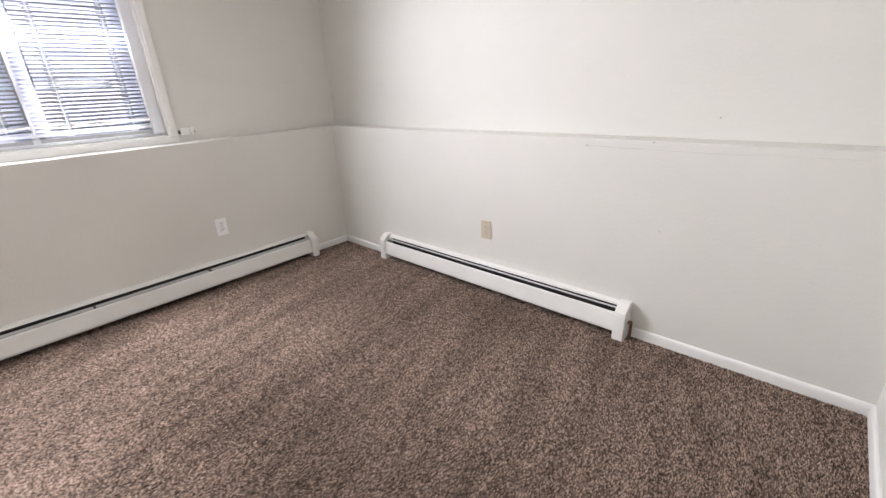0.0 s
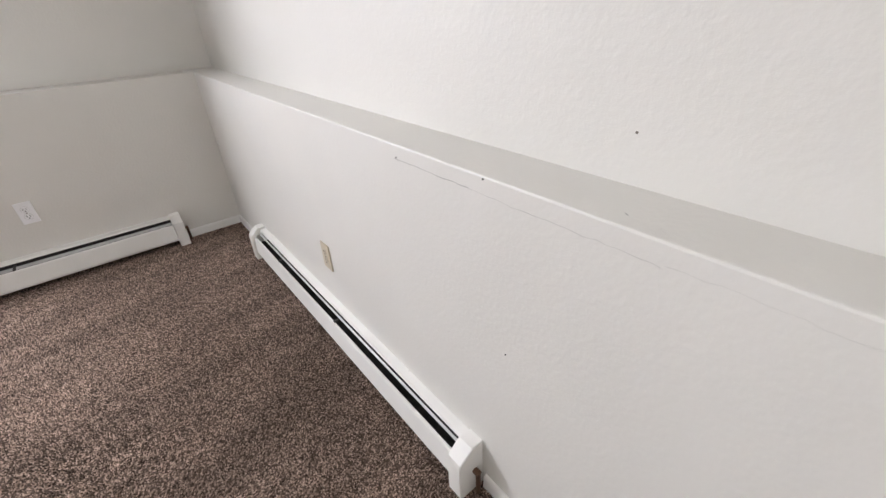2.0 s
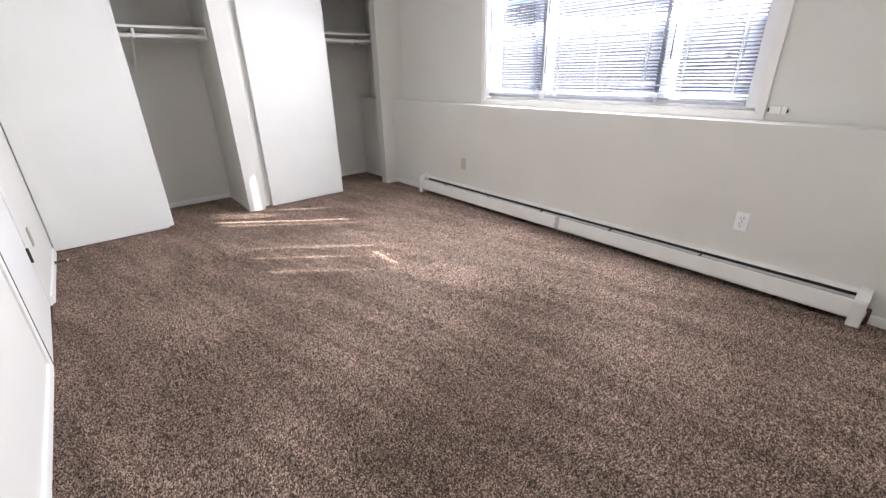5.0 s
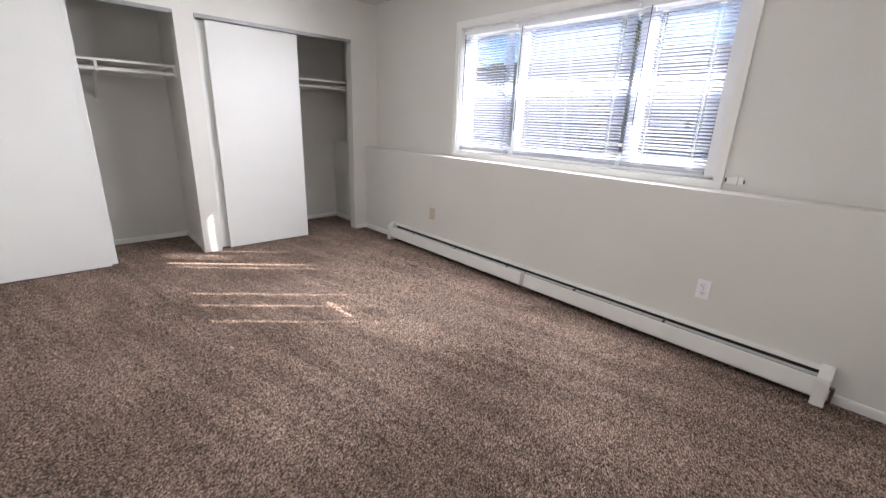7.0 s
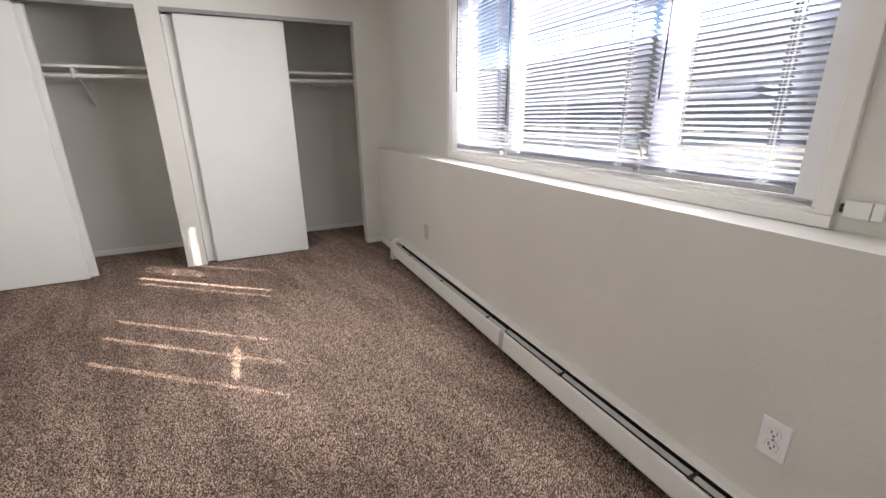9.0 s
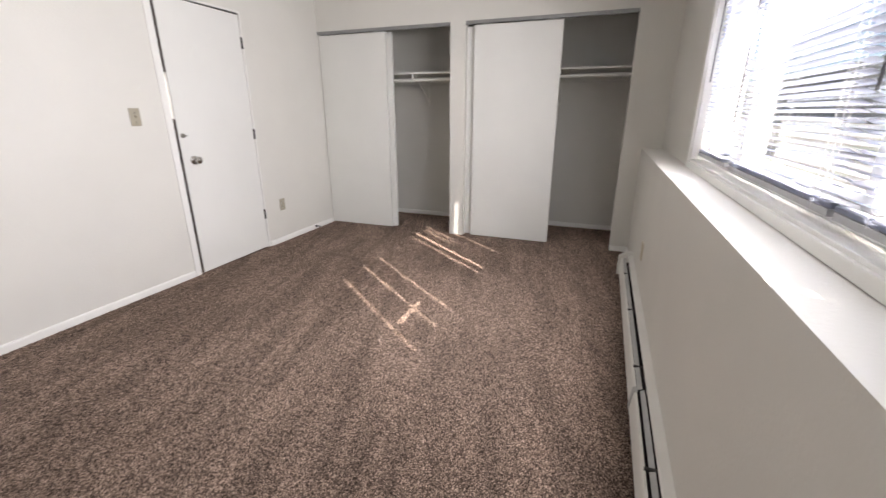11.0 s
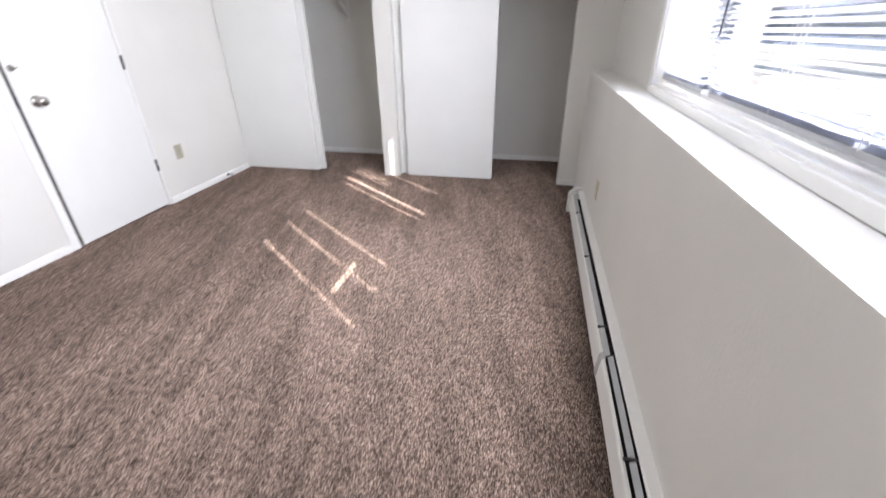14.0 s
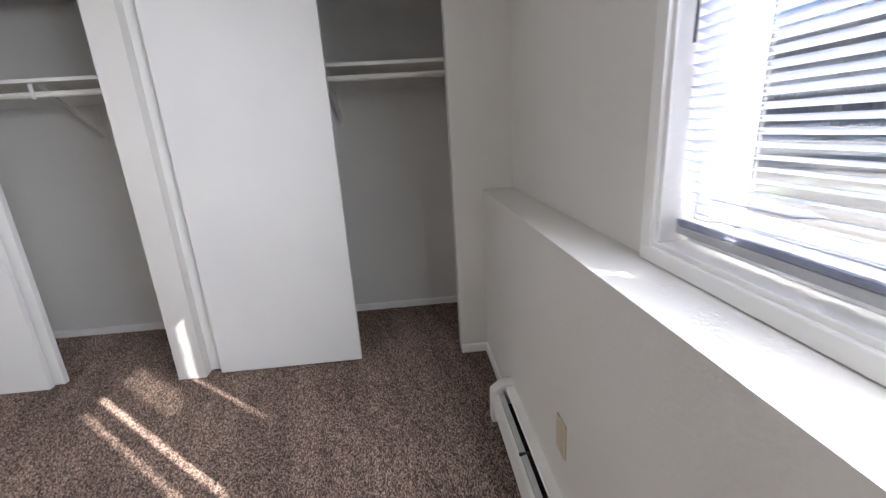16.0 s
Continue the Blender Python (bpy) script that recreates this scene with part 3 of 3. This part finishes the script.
hall = new("hall_lamp", bpy.data.lights.new("hall_lamp", "AREA"))
hall.data.energy, hall.data.size = 40, 0.3
hall.matrix_world = look((XD + 0.7, 1.6, ZC - 0.03), (XD + 0.7, 1.6, 0))

# door stop on the baseboard
stop = thing("door_stop", pose(XD - 0.013, 0.335, 0.036, 0, 0, -90), "small dark metal door stop with a white tip on the baseboard", "door stop")
part("base", lathe(bmesh.new(), [(0, 0.013), (-0.005, 0.012), (-0.008, 0.006)], 14), DARK, stop)
part("stem", lathe(bmesh.new(), [(-0.005 - 0.004 * k, 0.0045 + 0.001 * (k % 2)) for k in range(16)], 10), DARK, stop)
part("tip", lathe(bmesh.new(), [(-0.065, 0.007), (-0.078, 0.007), (-0.080, 0.005)], 12), WHITEP, stop)


# ---- closets ----
def closet(x0, x1, xin0, xin1, front, rear, brackets):
    """Track, two sliding doors, shelf, rod and brackets of one closet."""
    track = thing("closet_track", pose(0, 0, 0), "grey aluminium sliding-door track under the closet header", "track", "closet tracks", kind="structure")
    part("fascia", slab(x0 + 0.001, x1 - 0.001, -0.006, 0.002, CZ - 0.030, CZ - 0.0005), TRACK, track)
    part("channel", slab(x0 + 0.001, x1 - 0.001, -0.100, -0.007, CZ - 0.008, CZ - 0.0005), TRACK, track)
    part("divider", slab(x0 + 0.001, x1 - 0.001, -0.054, -0.051, CZ - 0.026, CZ - 0.0085), TRACK, track)
    for (a, b), y in ((front, -0.046), (rear, -0.093)):
        d = thing("closet_door", pose(a, y, 0.014), "plain white sliding closet door, pushed aside", "closet door", "sliding closet doors")
        part("panel", slab(0, b - a, 0, 0.034, 0.0, 1.997, 0.002), DOORP, d)
        part("hanger", slab(0.08, 0.13, 0.010, 0.024, 1.997, 2.024), DAMPER, d)
        part("hanger", slab(b - a - 0.13, b - a - 0.08, 0.010, 0.024, 1.997, 2.024), DAMPER, d)
    sh = thing("closet_shelf", pose(0, 0, 0), "white painted closet shelf on wall cleats", "shelf", "closet shelves")
    part("board", slab(xin0 + 0.002, xin1 - 0.002, BACK + 0.002, -0.27, 1.634, 1.653, 0.002), SHELFP, sh)
    part("cleat", slab(xin0 + 0.021, xin1 - 0.021, BACK + 0.001, BACK + 0.019, 1.555, 1.6335), SHELFP, sh)
    for a, b in ((xin0 + 0.001, xin0 + 0.020), (xin1 - 0.020, xin1 - 0.001)):
        part("cleat", slab(a, b, BACK + 0.02, -0.275, 1.555, 1.6335, 0.002), SHELFP, sh)
    rd = thing("closet_rod", pose(0, 0, 0), "white painted wooden hanging rod under the shelf", "rod", "closet rods")
    part("pole", rod(bmesh.new(), (xin0 + 0.020, -0.31, 1.578), (xin1 - 0.020, -0.31, 1.578), 0.016, seg=16), SHELFP, rd, smooth=False)
    for x in brackets:
        br = thing("shelf_bracket", pose(x, 0, 0), "white metal shelf and rod bracket", "bracket", "shelf brackets")
        part("arm", slab(-0.012, 0.012, BACK + 0.02, -0.30, 1.629, 1.6335), SHELFP, br)
        strap = [(BACK + 0.006, 1.355), (BACK + 0.006, 1.410), (-0.635, 1.462), (-0.345, 1.628), (-0.365, 1.628), (-0.620, 1.448)]
        part("brace", prism(bmesh.new(), strap, -0.010, 0.010), SHELFP, br)
        part("plate", slab(-0.012, 0.012, BACK + 0.001, BACK + 0.006, 1.32, 1.554), SHELFP, br)
        part("hook", slab(-0.010, 0.010, -0.294, -0.289, 1.556, 1.629), SHELFP, br)


closet(C2A, C2B, 0.0, 1.65, (0.745, 1.542), (0.826, 1.621), (0.80,))
closet(C1A, C1B, 1.75, XD, (2.470, XD - 0.008), (2.425, 3.19), (2.30,))


# ---- cracks and chips along the ledge edge of the north wall ----
def crack(pts, y, width, parent, name="crack"):
    """A thin uneven slit through points (x, z) on a wall that faces -y."""
    bm = bmesh.new()
    top, bot = [], []
    for x, z in pts:
        w = width * random.uniform(0.4, 1.3)
        top.append(bm.verts.new((x, y - 0.0012, z + w)))
        bot.append(bm.verts.new((x, y - 0.0012, z - w)))
    for a, b, c, d in zip(bot, bot[1:], top[1:], top):
        bm.faces.new((a, b, c, d))
    part(name, bm, CRACK, parent, "fine dark plaster crack")


def crack_line(x0, x1, z, n):
    return [(x0 + (x1 - x0) * k / n + random.uniform(-0.004, 0.004), z + random.uniform(-0.0025, 0.0025)) for k in range(n + 1)]


crack(crack_line(2.08, 2.34, 0.921, 16), YB, 0.00045, wall_n)
crack(crack_line(2.34, 2.72, 0.918, 22), YB, 0.00018, wall_n)
crack(crack_line(2.72, 3.05, 0.924, 14), YB, 0.00013, wall_n)
for x, z in ((2.09, 0.924), (2.38, 0.949), (2.451, 0.565)):
    part("nail_hole", rod(bmesh.new(), (x, YB + 0.002, z), (x, YB - 0.0012, z), 0.0022, seg=8), SLOT, wall_n)
part("nail_hole", rod(bmesh.new(), (2.58, UB + 0.002, 1.041), (2.58, UB - 0.0012, 1.041), 0.0025, seg=8), CRACK, wall_n)
chip = bmesh.new()
tri = [chip.verts.new((2.634 + 0.0011 * k + random.uniform(-0.0015, 0.0015), 4.634 - 0.0007 * k + (0.0011 if s else -0.0011) * random.uniform(0.2, 1.2), LEDGE + 0.0012)) for s in (0, 1) for k in range(8)]
for k in range(7):
    chip.faces.new((tri[k], tri[k + 1], tri[9 + k], tri[8 + k]))
part("ledge_chip", chip, SLOT, wall_n, "small dark chip in the ledge")


# ---- outside ----
bm = bmesh.new()
box(bm, -400, -0.3605, -400, 400, 0.55, 0.78)
structure("ground", bm, GRAVEL, "pale sunlit yard with thin grass", "ground")


def fence(x, y0, y1, h):
    """A long weathered board fence; the boards opposite the window are pieces of their own."""
    ob = thing("board_fence", pose(x, 0, 0.78), "long weathered grey board fence across the yard", "fence")
    w = 0.19
    shared = mesh_of("board", slab(-0.012, 0.012, 0.003, w - 0.003, 0.05, h, 0.004), FENCE)
    rest = bmesh.new()
    for k in range(int((y1 - y0) / w)):
        y = y0 + k * w
        if -11 < y < 14:
            b = new("board", shared)
            b.parent = ob
            b.matrix_basis = pose(random.uniform(-0.004, 0.004), y, random.uniform(-0.03, 0.03))
        else:
            box(rest, -0.012, 0.012, y + 0.003, y + w - 0.003, 0.05, h + random.uniform(-0.03, 0.03))
    tagged(part("boards_beyond", rest, FENCE, ob), kind="stuff")
    for z in (0.35, h - 0.35):
        part("rail", slab(-0.055, -0.013, y0, y1, z, z + 0.09), FENCE, ob)
    return ob


fence(-8.5, -40, 44, 2.3)


def tree(x, y, h, seed):
    """Tapered trunk, limbs that fork, and a loose crown of small leaves with gaps."""
    rnd = random.Random(seed)
    ob = thing("tree", pose(x, y, 0.78), "bare-limbed yard tree with a thin leafy crown behind the fence", "tree", "trees behind the fence")
    bm, lv = bmesh.new(), bmesh.new()

    def limb(p, d, length, r, level):
        for s in range(3):
            q = p + d * length / 3
            rod(bm, p, q, r * (1 - 0.22 * s), r * (1 - 0.22 * (s + 1)), seg=6 if level < 2 else 4)
            p = q
            d = (d + Vector([rnd.uniform(-0.22, 0.22) for _ in range(3)])).normalized()
            if level < 4:
                for _ in range(2 if level > 0 else 1):
                    limb(p, (d + Vector([rnd.uniform(-0.9, 0.9), rnd.uniform(-0.9, 0.9), rnd.uniform(-0.1, 0.5)])).normalized(), length * 0.6, r * 0.45, level + 1) if rnd.random() < 0.85 else None
            if level >= 3:
                for _ in range(5):
                    c = p + Vector([rnd.gauss(0, 0.18) for _ in range(3)])
                    t = Euler([rnd.uniform(0, 6.3) for _ in range(3)]).to_matrix()
                    w = rnd.uniform(0.05, 0.09)
                    lv.faces.new([lv.verts.new(c + t @ Vector(v)) for v in ((-w, 0, 0), (0, -w * 0.5, 0.01), (w, 0, 0), (0, w * 0.5, 0.01))])

    limb(Vector((0, 0, -0.1)), Vector((0, 0, 1)), h * 0.55, 0.17, 0)
    part("trunk", bm, BARK, ob)
    part("crown", lv, LEAF, ob)


tree(-12.5, -3.0, 7.0, 11)
tree(-14.0, 4.5, 8.0, 12)
tree(-11.5, 10.0, 6.5, 13)


def shrub(x, y, h, seed):
    """A twiggy shrub: stem, limbs, and many small leaves."""
    rnd = random.Random(seed)
    ob = thing("shrub", pose(x, y, 0.78), "thin twiggy shrub in the yard", "shrub", "shrubs")
    bm, lv = bmesh.new(), bmesh.new()
    for k in range(16):
        a, tip = rnd.uniform(0, 6.3), Vector((0, 0, 0))
        p = Vector((rnd.uniform(-0.1, 0.1), rnd.uniform(-0.1, 0.1), 0))
        for s in range(5):
            q = p + Vector((math.cos(a) * 0.09, math.sin(a) * 0.09, h / 5)) + Vector([rnd.uniform(-0.06, 0.06) for _ in range(3)])
            rod(bm, p, q, 0.010 * (1 - s / 6), 0.010 * (1 - (s + 1) / 6), seg=5)
            p = q
            for _ in range(2 if s > 1 else 0):
                c = p + Vector([rnd.gauss(0, 0.09) for _ in range(3)])
                r = Euler([rnd.uniform(0, 6.3) for _ in range(3)]).to_matrix()
                w = rnd.uniform(0.012, 0.024)
                lv.faces.new([lv.verts.new(c + r @ Vector(v)) for v in ((-w, 0, 0), (0, -w * 0.5, 0.003), (w, 0, 0), (0, w * 0.5, 0.003))])
    part("stems", bm, BARK, ob)
    part("leaves", lv, LEAF, ob)


shrub(-2.6, 1.1, 0.9, 3)
shrub(-3.4, 3.6, 0.8, 5)
